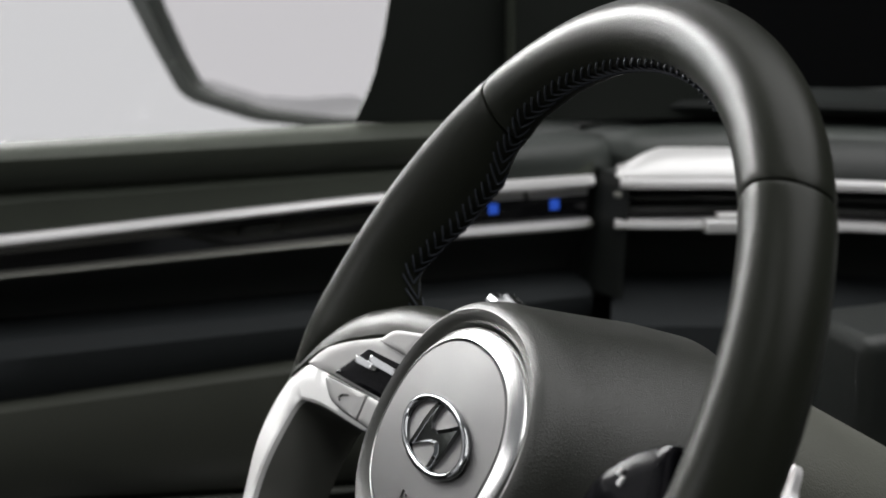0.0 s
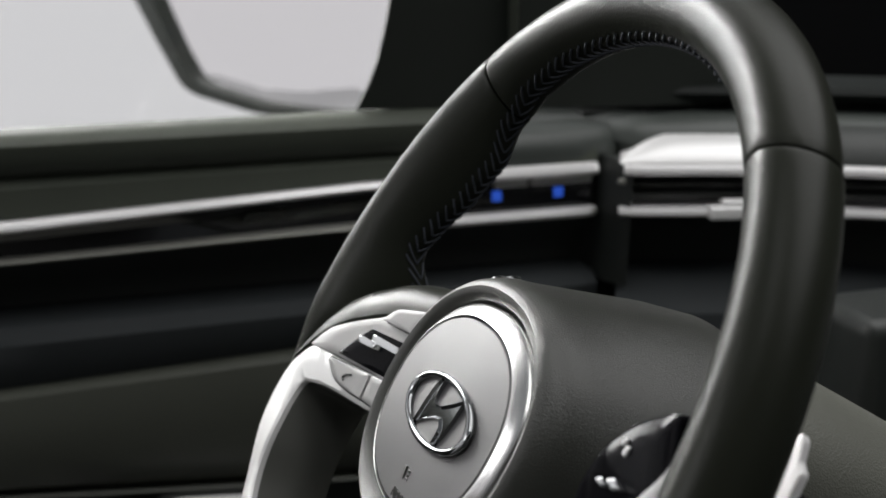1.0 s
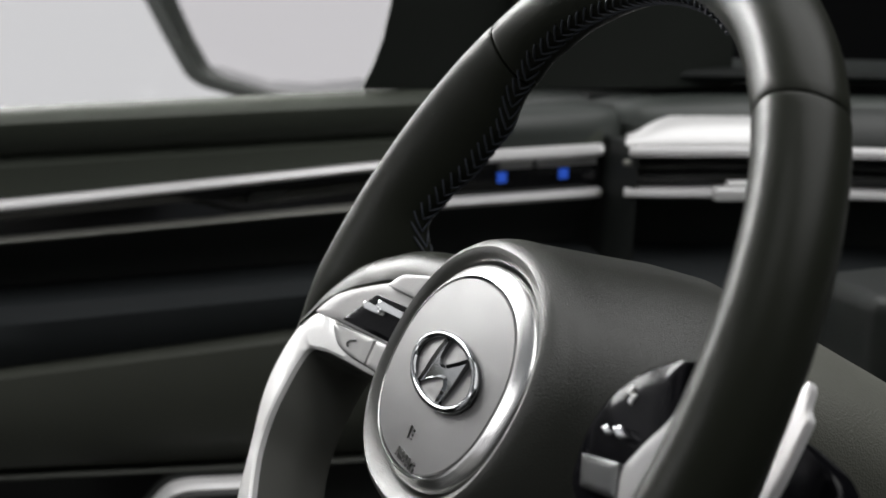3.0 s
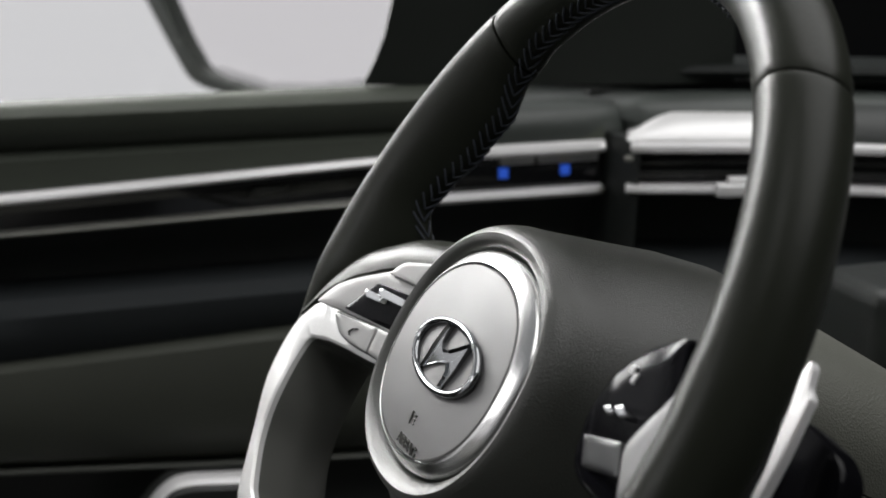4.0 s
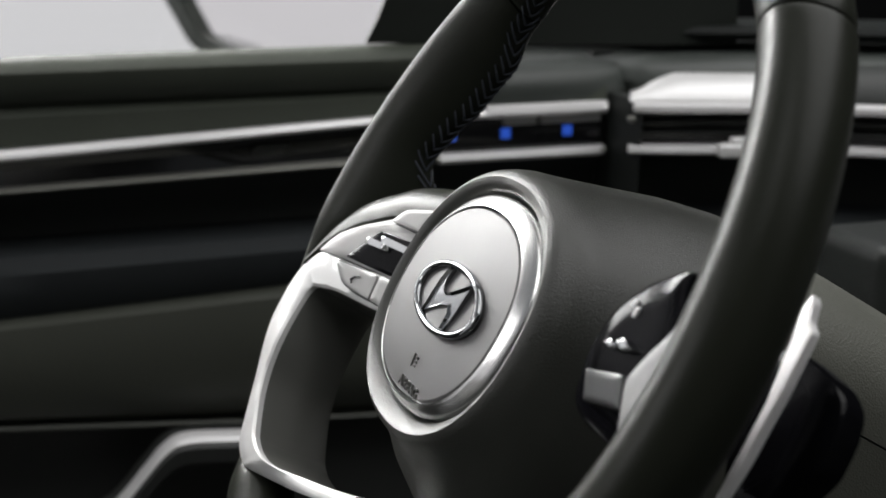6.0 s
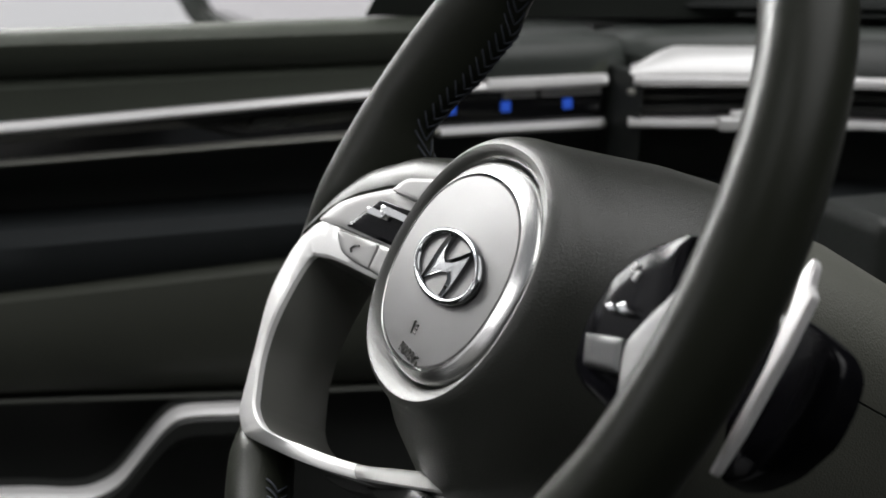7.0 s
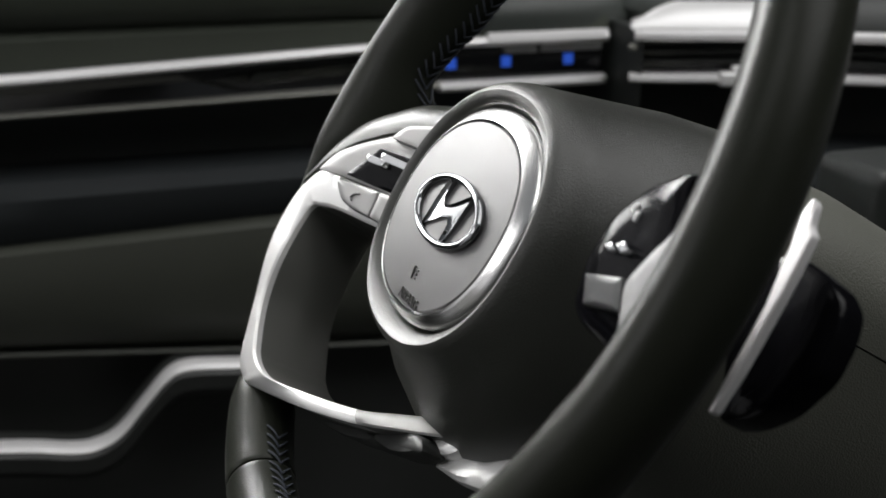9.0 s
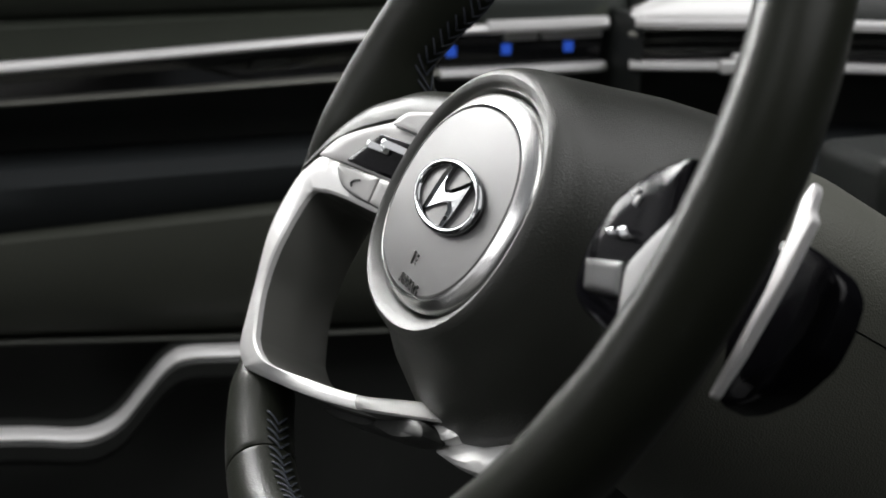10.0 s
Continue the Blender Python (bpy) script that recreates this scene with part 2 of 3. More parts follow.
door_panel("panel_lip", [(-0.02, -0.2455), (-0.004, -0.2455), (-0.002, -0.2475), (-0.004, -0.250), (-0.02, -0.250)], DOORLOW)
door_panel("pocket_wall", [(-0.12, -0.2505), (-0.04, -0.2505), (-0.045, -0.68), (-0.12, -0.68)], BLACK)

# pull handle of the door: a bent bar with a satin top edge over a dark body
PULL = [(-0.60, -0.268), (-0.36, -0.283), (-0.201, -0.2967), (-0.150, -0.3050), (-0.1300, -0.3040), (-0.1130, -0.2950), (-0.0930, -0.2725), (-0.0770, -0.2555), (-0.0608, -0.2489), (-0.0239, -0.2515), (0.03, -0.2565)]
ppath = [Vector((DX + 0.024, y, Z + z)) for y, z in PULL]
ppath = smooth_path(ppath, 5)


def carried(path, prof):
    """A profile of (towards the cabin, up) carried along a path beside the door."""
    return rings([[p + Vector((a, 0, b)) for a, b in prof] for p in path])


pull = part("pull_handle", carried(ppath, [(-0.03, -0.003), (0.004, -0.003), (0.009, -0.008), (0.008, -0.020), (0.0, -0.028), (-0.03, -0.030)]), BLACK, door, "dark door pull with a satin silver edge")
part("silver_edge", carried(ppath, [(-0.008, -0.0022), (0.003, -0.0028), (0.0068, -0.0048), (0.0070, -0.0036), (0.004, -0.0008), (-0.002, 0.0004), (-0.008, 0.0002)]), STRIP, pull)

part("upper_corner", carried([Vector((DX, 0.17, Z)), Vector((DX, 0.24, Z)), Vector((DX - 0.001, 0.280, Z)), Vector((DX - 0.004, 0.300, Z)), Vector((DX - 0.012, 0.322, Z)), Vector((DX - 0.026, 0.340, Z - 0.004))],
                             [(-0.04, -0.0105), (-0.002, -0.0105), (-0.001, 0.000), (-0.005, 0.011), (-0.013, 0.0175), (-0.04, 0.020)]), DASHSIDE, door)
# switches at the front end of the door strip
switch = part("switch_panel", carried([Vector((DX, 0.15, Z)), Vector((DX, 0.293, Z))], [(-0.012, -0.0495), (-0.006, -0.0495), (-0.004, -0.035), (-0.006, -0.021), (-0.012, -0.021)]), GLOSS, door)
for y in (0.1613, 0.208, 0.2622):
    ic = part("lit_symbol", box(DX - 0.0062, DX - 0.0034, y - 0.0042, y + 0.0042, Z - 0.0385, Z - 0.0300, 0.001), BLUE, switch, "small blue lit switch symbol")
for a, b in ((0.205, 0.2335), (0.2375, 0.2905)):
    part("switch_cap", box(DX - 0.006, DX - 0.0005, a, b, Z - 0.0272, Z - 0.0205, 0.001), BUTTON, switch)
part("strip_bezel", carried([Vector((DX, 0.19, Z)), Vector((DX, 0.286, Z)), Vector((DX - 0.003, 0.2955, Z))], [(-0.01, -0.0205), (0.003, -0.0205), (0.0055, -0.017), (0.004, -0.0125), (0.0, -0.0105), (-0.01, -0.0105)]), STRIP, door)
part("lower_bezel", carried([Vector((DX, 0.15, Z)), Vector((DX, 0.286, Z)), Vector((DX - 0.003, 0.2945, Z))], [(-0.01, -0.0550), (0.003, -0.0550), (0.0052, -0.0520), (0.004, -0.0490), (0.0, -0.0478), (-0.01, -0.0478)]), STRIP, door)
part("release_lever", plate([(0, 0), (0.03, 0.003), (0.034, 0.008), (0.006, 0.008)], lambda x, y: 0.0, 0.003), BLACK, door).matrix_local = Matrix.Translation((DX - 0.009, 0.0, Z - 0.042)) @ pose(0, 0, 0, 90, 0, 90)

# window frame, sail panel and pillar
sail_line = [(0.1300, 0.26), (0.1278, 0.19), (0.1258, 0.1587), (0.1238, 0.1333), (0.1191, 0.1077), (0.1116, 0.0776), (0.1037, 0.0582), (0.0940, 0.0400)]
bm = bmesh.new()
outline = [Vector((0, y, z)) for y, z in sail_line] + [Vector((0, 0.42, 0.03)), Vector((0, 0.42, 0.26))]
front = [bm.verts.new((DX - 0.012, p.y, Z + p.z)) for p in outline]
back = [bm.verts.new((DX - 0.015, p.y, Z + p.z)) for p in outline]
bm.faces.new(front), bm.faces.new(back[::-1])
for i in range(len(outline)):
    j = (i + 1) % len(outline)
    bm.faces.new((front[i], back[i], back[j], front[j]))
part("sail_panel", bm, HOUSING, door, "black triangular trim by the mirror")
tagged(part("pillar_trim", carried([Vector((DX - 0.004, 0.2200, Z + 0.05)), Vector((DX - 0.004, 0.2170, Z + 0.36)), Vector((DX, 0.20, Z + 0.47))],
                                   [(-0.01, 0), (0.0, -0.004), (0.006, -0.004), (0.012, 0.0), (0.006, 0.012), (-0.01, 0.012)]), DOOR), "dark grey edge of the windscreen pillar", "pillar", kind="structure")

# ---------------------------------------------------------------- door mirror outside
MM = Matrix(((0.866, 0, 0.5, -1.302), (0.5, 0, -0.866, 0.2395), (0, 1, 0, HUB + 0.047), (0, 0, 0, 1))) @ pose(0, 0, 0, -4.5, 0, 0) @ Matrix.Scale(1.35, 4)
mirror = thing("door_mirror", MM, "dark door mirror outside the side window", "car mirror")
MF = [(-0.255, 0.115), (-0.2847, 0.0476), (-0.2691, 0.023), (-0.2146, -0.0368), (-0.1731, -0.0787), (-0.1495, -0.0865), (-0.0494, -0.0975), (0.060, -0.0945), (0.140, -0.0880), (0.165, -0.03), (0.170, 0.04), (0.165, 0.11), (0.0, 0.125)]
MG = [(-0.233, 0.109), (-0.2580, 0.0488), (-0.2393, 0.0245), (-0.1925, -0.0335), (-0.1580, -0.0690), (-0.1350, -0.0765), (-0.0450, -0.0875), (0.060, -0.0875), (0.130, -0.080), (0.155, -0.02), (0.160, 0.04), (0.155, 0.10), (0.0, 0.117)]


def shell(outer, inner, z0, z1, rad=0.012):
    o = round_outline([(*p, 0) for p in outer], rad)
    q = round_outline([(*p, 0) for p in inner], rad)
    up = Vector((0, 0, 1))
    c = sum(o, Vector()) / len(o)
    return rings([[p + up * (z1 - 0.012) for p in q], [p + up * z1 for p in q], [p + up * z1 for p in o], [p + up * (z1 - 0.02) for p in o],
                  [c + (p - c) * 0.9 + up * z0 * 0.6 for p in o], [c + (p - c) * 0.55 + up * z0 for p in o]])


part("mirror_housing", shell(MF, MG, -0.12, 0.008), HOUSING, mirror)
part("mirror_glass", plate(MG, lambda x, y: 0.0, 0.004, 0.001, 0.012), MIRROR, mirror, "mirror glass that shows the pale studio")
part("mirror_foot", box(0.10, 0.66, -0.085, -0.055, -0.10, -0.02, 0.01), BLACK, mirror)

# ---------------------------------------------------------------- dashboard
dash = thing("dashboard", pose(0, 0, 0), "dark grey dashboard with slim air vent and silver lines", "dashboard")
DPATH = smooth_path([(-0.459, 0.300, Z), (-0.447, 0.325, Z), (-0.427, 0.385, Z), (-0.398, 0.455, Z), (-0.34, 0.53, Z), (-0.2, 0.60, Z), (0.1, 0.63, Z), (1.04, 0.63, Z)], 8)


def dash_panel(name, pts, mat, i0=0, i1=None, parent=None, label=""):
    return part(name, extrude_along(DPATH[i0:i1], pts), mat, parent or dash, label)


vent = dash_panel("vent_back", [(-0.06, -0.0425), (-0.022, -0.0425), (-0.022, -0.0165), (-0.06, -0.0165)], GLOSS, label="black recess of the air vent")
for k in range(2):
    zc = -0.0245 - 0.009 * k
    dash_panel("vent_slat", [(-0.021, zc - 0.001), (-0.008, zc - 0.0012), (-0.006, zc), (-0.008, zc + 0.0012), (-0.021, zc + 0.001)], BLACK, 3, parent=vent)
dash_panel("vent_upper_line", [(-0.03, -0.0160), (0.001, -0.0160), (0.0035, -0.0135), (0.003, -0.010), (0.000, -0.0085), (-0.03, -0.0085)], STRIP, 1)
dash_panel("vent_lower_line", [(-0.03, -0.0495), (0.001, -0.0495), (0.0035, -0.0475), (0.003, -0.0445), (0.000, -0.0430), (-0.03, -0.0430)], STRIP, 0)


def hood(i0, i1, pts):
    """The cap over the vent: its end towards the door is cut back in a rounded slant."""
    base = DPATH[i0:i1]
    loops = []
    for i, p in enumerate(base):
        t = (DPATH[i0 + i + 1] - DPATH[max(i0 + i - 1, 0)]).normalized()
        out = t.cross(Vector((0, 0, 1)))
        g = min(1, (p - base[0]).length / 0.042)
        g = 0.12 + 0.88 * g * (1.4 - 0.4 * g)
        loops.append([p + out * (a if k in (0, 6) else -0.003 + (a + 0.003) * g) + Vector((0, 0, -0.0078 + (z + 0.0078) * g)) for k, (a, z) in enumerate(pts)])
    return rings(loops)


part("vent_hood", hood(0, 21, [(-0.08, -0.0078), (-0.003, -0.0078), (-0.004, -0.0045), (-0.010, 0.0030), (-0.020, 0.0088), (-0.038, 0.0118), (-0.08, 0.0118)]), HOODCAP, dash, "pale silver cap over the vent")
dash_panel("mid_panel", [(-0.14, -0.0082), (-0.006, -0.0082), (-0.010, 0.004), (-0.025, 0.017), (-0.10, 0.025), (-0.14, 0.025)], DASH, 21)
XPATH = smooth_path([(-0.545, 0.16, Z), (-0.520, 0.235, Z), (-0.490, 0.285, Z)], 6)[:-1] + smooth_path([(-0.490, 0.285, Z), (-0.459, 0.315, Z), (-0.432, 0.385, Z), (-0.403, 0.455, Z), (-0.345, 0.53, Z), (-0.2, 0.60, Z), (0.1, 0.63, Z), (1.04, 0.63, Z)], 8)
part("dash_side", extrude_along(XPATH[5:], [(-0.2, -0.008), (-0.036, -0.008), (-0.030, 0.004), (-0.032, 0.013), (-0.040, 0.020), (-0.058, 0.025), (-0.2, 0.027)]), DASHSIDE, dash)
part("top_pad", extrude_along(XPATH, [(-0.16, 0.036), (-0.075, 0.034), (-0.064, 0.036), (-0.060, 0.041), (-0.064, 0.046), (-0.085, 0.048), (-0.16, 0.046)]), DASHTOP, dash)
dash_panel("under_vent", [(-0.09, -0.099), (-0.05, -0.099), (-0.045, -0.075), (-0.020, -0.052), (0.0, -0.050), (-0.09, -0.050)], BLACK, 0)
dash_panel("knee_panel", [(-0.10, -0.38), (0.005, -0.38), (0.012, -0.20), (0.006, -0.130), (-0.02, -0.108), (-0.05, -0.0995), (-0.10, -0.0995)], CLOTH, 0)
part("end_cap", carried([Vector((DX + 0.000, 0.299, Z)), Vector((DX + 0.020, 0.300, Z)), Vector((DX + 0.043, 0.309, Z))],
                        [(-0.03, -0.11), (-0.012, -0.11), (-0.008, -0.05), (-0.006, -0.016), (-0.012, -0.006), (-0.03, -0.004)]), DASH, dash, "dark grey end of the dashboard")
part("cap_screw", box(DX + 0.030, DX + 0.036, 0.298, 0.304, Z - 0.0235, Z - 0.0190, 0.0015), STRIPDARK, dash)
part("column_surround", box(-0.2602, -0.1856, 0.34, 0.50, Z - 0.26, Z + -0.0649, 0.012), DASH, dash, "dark grey panel round the steering column")
slider = part("vent_slider", box(-0.006, 0.008, -0.014, 0.024, -0.0050, 0.0055, 0.002), HOODCAP, dash, "silver vent slider tab")
slider.matrix_local = Matrix.Translation((-0.4255, 0.378, Z - 0.0455)) @ pose(0, 0, 0, 0, 0, -16)
part("slider_knob", box(-0.005, 0.006, -0.004, 0.016, 0.0045, 0.0105, 0.002), HOODCAP, slider)

# ---------------------------------------------------------------- steering column
TILT = radians(31)
WM = Matrix(((1, 0, 0, 0), (0, math.sin(TILT), -math.cos(TILT), 0), (0, math.cos(TILT), math.sin(TILT), HUB), (0, 0, 0, 1)))
column = thing("steering_column", WM, "dark grey grained steering column shroud behind the wheel", "steering column")


def half_tube(z0, z1, top, a=0.078, b=0.056, cy=0.012, split=0.017, n=24):
    loops = []
    for k in range(9):
        z = z0 + (z1 - z0) * k / 8
        g = 1 - 0.10 * max(0, 1 - abs(z - z0) / 0.02) ** 2
        ring = []
        for i in range(n + 1):
            t = math.pi * i / n * (1 if top else -1)
            c, s = math.cos(t), math.sin(t)
            ring.append((a * g * math.copysign(abs(c) ** 0.8, c), split + (0.0004 if top else -0.0004) + (b + (cy - split if top else split - cy)) * g * math.copysign(abs(s) ** 0.8, s), z))
        loops.append(ring)
    return rings(loops)


part("upper_shroud", half_tube(-0.098, -0.42, True), SHROUD, column)
part("lower_shroud", half_tube(-0.098, -0.42, False, b=0.11), SHROUD, column)
part("column_core", rings([oval(0, 0.0, 0.04, 0.035, -0.42, 24), oval(0, 0.0, 0.04, 0.035, -0.06, 24)]), BLACK, column)
part("column_mount", rings([oval(0, 0.0, 0.05, 0.04, -0.75, 24), oval(0, 0.0, 0.05, 0.04, -0.41, 24)]), BLACK, column)
stalk = thing("indicator_stalk", pose(0, 0, 0), "black indicator stalk with a chrome tip", "stalk")
sp = smooth_path([(-0.06, 0.125, Z - 0.052), (-0.13, 0.108, Z - 0.038), (-0.190, 0.100, Z - 0.027)], 6)
part("stalk_arm", tube(sp, 0.0085, 12), GLOSS, stalk)
part("stalk_tip", tube(smooth_path([(-0.188, 0.1003, Z - 0.0272), (-0.197, 0.0995, Z - 0.0255), (-0.2015, 0.099, Z - 0.0245)], 4), 0.0092, 12), CHROME, stalk)
part("stalk_end", tube([Vector((-0.2075, 0.0985, Z - 0.0265)), Vector((-0.212, 0.0985, Z - 0.0262)), Vector((-0.2165, 0.098, Z - 0.0260))], 0.0062, 12), CHROME, stalk)

# ---------------------------------------------------------------- steering wheel
wheel = thing("steering_wheel", WM, "dark leather steering wheel with silver spokes and a round hub", "steering wheel")
RX, RY, RR = 0.169, 0.174, 0.0158
BULGE = [(90, 0), (118, 0), (128, 0.003), (136, 0.012), (145, 0.026), (155, 0.027), (163, 0.022), (169, 0.019), (177, 0.042), (187, 0.034), (197, 0), (270, 0)]
FLAT = [(90, 0), (185, 0), (200, 1), (230, 1), (239, 0), (270, 0)]


def ease(table, deg):
    """A smooth table over the left half of the rim, mirrored for the right half."""
    d = (deg + 90) % 360 - 90
    d = d if d >= 90 else 180 - d
    for (a, u), (b, v) in zip(table, table[1:]):
        if a <= d <= b:
            t = (d - a) / (b - a)
            return u + (v - u) * t * t * (3 - 2 * t)
    return 0


def step(v, lo, hi):
    t = min(1, max(0, (v - lo) / (hi - lo)))
    return t * t * (3 - 2 * t)


def saddle(p, a, b):
    """Lift of the grip's leather where it rolls up to meet the control pods."""
    x = abs(p.x)
    if b < 0 or p.x > 0 or p.y < -0.07 or a > 0.6:
        return 0
    seam = 0.0033 - 0.28 * (x - 0.0746) - 5.0 * max(0, x - 0.105) ** 2 * 3
    near = 1 - step(p.y, seam + 0.003, seam + 0.017)
    goal = 0.0165 - 0.24 * (0.16 - x) + 0.0008
    return max(0, goal - p.z) * near * step(p.y, -0.07, -0.045) * step(b, 0, 0.35) * step(0.6 - a, 0, 0.5)


def rim_point(deg, p, grow=0.0, shrink=1.0):
    t = radians(deg)
    c = Vector((RX * math.cos(t), RY * math.sin(t), 0)) * (1 + 0.007 * math.exp(-(((deg + 90) % 360 - 140) / 20) ** 2))
    rad = Vector((RY * math.cos(t), RX * math.sin(t), 0)).normalized()
    a, b = math.cos(p), math.sin(p)
    extra = ease(BULGE, deg)
    cut = ease(FLAT, deg) if 90 < deg < 270 else 0
    out = RR if a > 0 else (RR + 0.41 * extra) * (1 - 0.9 * cut)
    tall = RR * (1 - 0.25 * cut) if b > 0 else RR * (1 - 0.6 * cut)
    sink = -0.58 * extra * max(0, -a) ** 1.5
    p3 = c + rad * a * (out * shrink + grow) + Vector((0, 0, 1)) * (b * (tall * shrink + grow) + sink)
    return p3 + Vector((0, 0, saddle(p3, a, b)))


def rim_segment(name, a, b, lean_a=0.0, lean_b=0.0, label=""):
    """A leather length of the rim; its ends may be cut aslant."""
    degs = [a, a + 0.10, a + 0.4] + [a + 1 + (b - a - 2) * k / 72 for k in range(73)] + [b - 0.4, b - 0.10, b]
    loops = []
    for d in degs:
        e = min(abs(d - a), abs(d - b))
        s = 0.90 if e < 0.05 else 0.965 if e < 0.2 else 0.99 if e < 0.5 else 1
        lean = lean_a * math.exp(-(d - a) / 6) + lean_b * math.exp(-(b - d) / 6)
        loops.append([rim_point(d + lean * (1 + math.cos(k * math.tau / 36)), k * math.tau / 36, 0, s) for k in range(36)])
    return part(name, rings(loops), LEATHER, wheel, label)


SEAM = 44.6


def stitches(a, b, pitch=2.1, turn=180, spread=19):
    """Crossed baseball stitches along the inner side of the rim."""
    bm = bmesh.new()
    d, k = a, 0
    while d < b:
        for s in (-1, 1):
            path = [rim_point(d + f * pitch * 1.25, radians(turn + s * spread * (1 - f)), 0.0003 + 0.0008 * math.sin(f * math.pi)) for f in (0, 0.25, 0.5, 0.75, 1)]
            t = tube(path, 0.00055, 5)
            me = bpy.data.meshes.new("stitch")
            t.to_mesh(me)
            t.free()
            bm.from_mesh(me)
            bpy.data.meshes.remove(me)
        d += pitch
        k += 1
    return bm


grips = [rim_segment("top_grip", 90 - SEAM + 0.72, 90 + SEAM - 0.12, lean_a=-1.5), rim_segment("side_grip", 90 + SEAM + 0.12, 254.88),
         rim_segment("bottom_grip", 255.12, 284.88), rim_segment("side_grip", 285.12, 360 + 90 - SEAM + 0.48, lean_b=-1.5)]
for g, a, b in ((grips[0], 66, 134), (grips[1], 135, 177), (grips[1], 247, 254), (grips[2], 256, 284), (grips[3], 286, 293), (grips[3], 363, 405)):
    part("stitching", stitches(a, b), THREAD, g, "dark blue crossed stitching")
part("rim_core", rings([[rim_point(k * 3, q * math.tau / 16, 0, 0.86) for q in range(16)] for k in range(121)], caps=False), BLACK, wheel)

def saddle_sheet():
    """Leather rolled over the top of the spoke, from the rim to the hub, above the control pod."""
    foot = smooth_path([(-0.1555, -0.0490, 0), (-0.1448, -0.0305, 0), (-0.1310, -0.0178, 0), (-0.1219, -0.0122, 0), (-0.1040, -0.0027, 0), (-0.0746, 0.0048, 0), (-0.0560, 0.0090, 0)], 6)
    section = [(-0.004, -0.020), (-0.004, -0.003), (0, 0.0000), (0.0050, -0.0002), (0.0100, -0.0014), (0.0150, -0.0040), (0.0190, -0.0082), (0.0215, -0.0135), (0.0225, -0.0200), (0.0200, -0.0260)]
    loops = []
    for i, p in enumerate(foot):
        run = foot[min(i + 1, len(foot) - 1)] - foot[max(i - 1, 0)]
        away = Vector((-run.y, run.x, 0)).normalized()
        z = 0.0165 - 0.24 * (0.16 - abs(p.x))
        loops.append([p + away * b * (0.45 + 0.55 * step(i, 0, 12)) + Vector((0, 0, z + c)) for b, c in section])
    return rings(loops)


part("grip_saddle", saddle_sheet(), LEATHER, wheel, "dark leather rolled over the top of the spoke")

# hub: grained pad, silver ring and cover, emblem, writing
HX, HY = -0.0032, -0.0185
PX = -0.0020
hub = part("hub_pad", rings([oval(0, -0.0225, 0.085, 0.0905, -0.085), oval(0, -0.0250, 0.0858, 0.0880, -0.062), oval(0, -0.0250, 0.0836, 0.0800, -0.036), oval(0, -0.0214, 0.0802, 0.0716, -0.0200), oval(0, -0.0187, 0.0776, 0.0668, -0.0128),
                             oval(-0.0005, -0.0167, 0.0752, 0.0631, -0.006), oval(-0.0012, -0.0166, 0.0735, 0.0612, -0.0020), oval(PX, -0.0168, 0.0715, 0.0593, 0.0014), oval(PX, -0.0172, 0.0696, 0.0574, 0.0036), oval(PX, -0.0175, 0.0676, 0.0554, 0.0046), oval(PX, -0.0178, 0.0658, 0.0536, 0.0040),
                             oval(-0.0026, -0.0181, 0.0642, 0.0519, 0.0029), oval(HX + 0.001, HY + 0.0014, 0.0625, 0.0500, 0.0012), oval(HX + 0.001, HY + 0.0018, 0.0612, 0.0488, -0.0024), oval(HX + 0.001, HY + 0.0018, 0.0604, 0.0480, -0.004)]), PAD, wheel, "dark grained hub pad")
CROWN = 0.0022
cover = part("hub_cover", rings([oval(HX, HY, 0.0536, 0.0411, -0.002), oval(HX, HY, 0.0536, 0.0411, 0.0044), oval(HX, HY, 0.0531, 0.0406, 0.0050)] +
                                [oval(HX, HY, 0.0533 * q, 0.0408 * q, 0.0050 + CROWN * (1 - q * q)) for q in (0.9, 0.75, 0.6, 0.45, 0.3, 0.12)]), DISC, wheel, "satin silver hub cover")
# the ring slopes outwards, with a fine raised lip towards the cover
RING = [(0.0604, 0.0480, -0.0035), (0.0604, 0.0480, 0.0002), (0.0600, 0.0476, 0.0011), (0.0590, 0.0466, 0.0021), (0.0576, 0.0452, 0.0032), (0.0562, 0.0438, 0.0041), (0.0552, 0.0428, 0.0049), (0.0547, 0.0423, 0.0050), (0.0544, 0.0420, 0.0045), (0.0542, 0.0417, -0.002)]
part("hub_ring", rings([oval(HX + 0.0010 * lean, HY + 0.0018 * lean, *r) for r, lean in zip(RING, (1, 1, 1, 0.85, 0.6, 0.3, 0, 0, 0, 0))]), RINGMETAL, wheel, "bright silver ring round the cover")


def dome(x, y):
    q = ((x - HX) / 0.0533) ** 2 + ((y - HY) / 0.0408) ** 2
    return 0.0050 + CROWN * (1 - min(q, 1))


EX, EY = 0.0016, -0.0172
emblem = part("emblem_ring", rings([[(EX + (0.0318 + 0.0024 * math.cos(p)) * math.cos(t), EY + (0.0136 + 0.0017 * math.cos(p)) * math.sin(t), 0.0076 + 0.0017 * math.sin(p))
                                     for p in [k * math.tau / 12 for k in range(12)]] for t in [k * math.tau / 72 for k in range(73)]], caps=False), SMOKED, cover, "polished chrome oval")


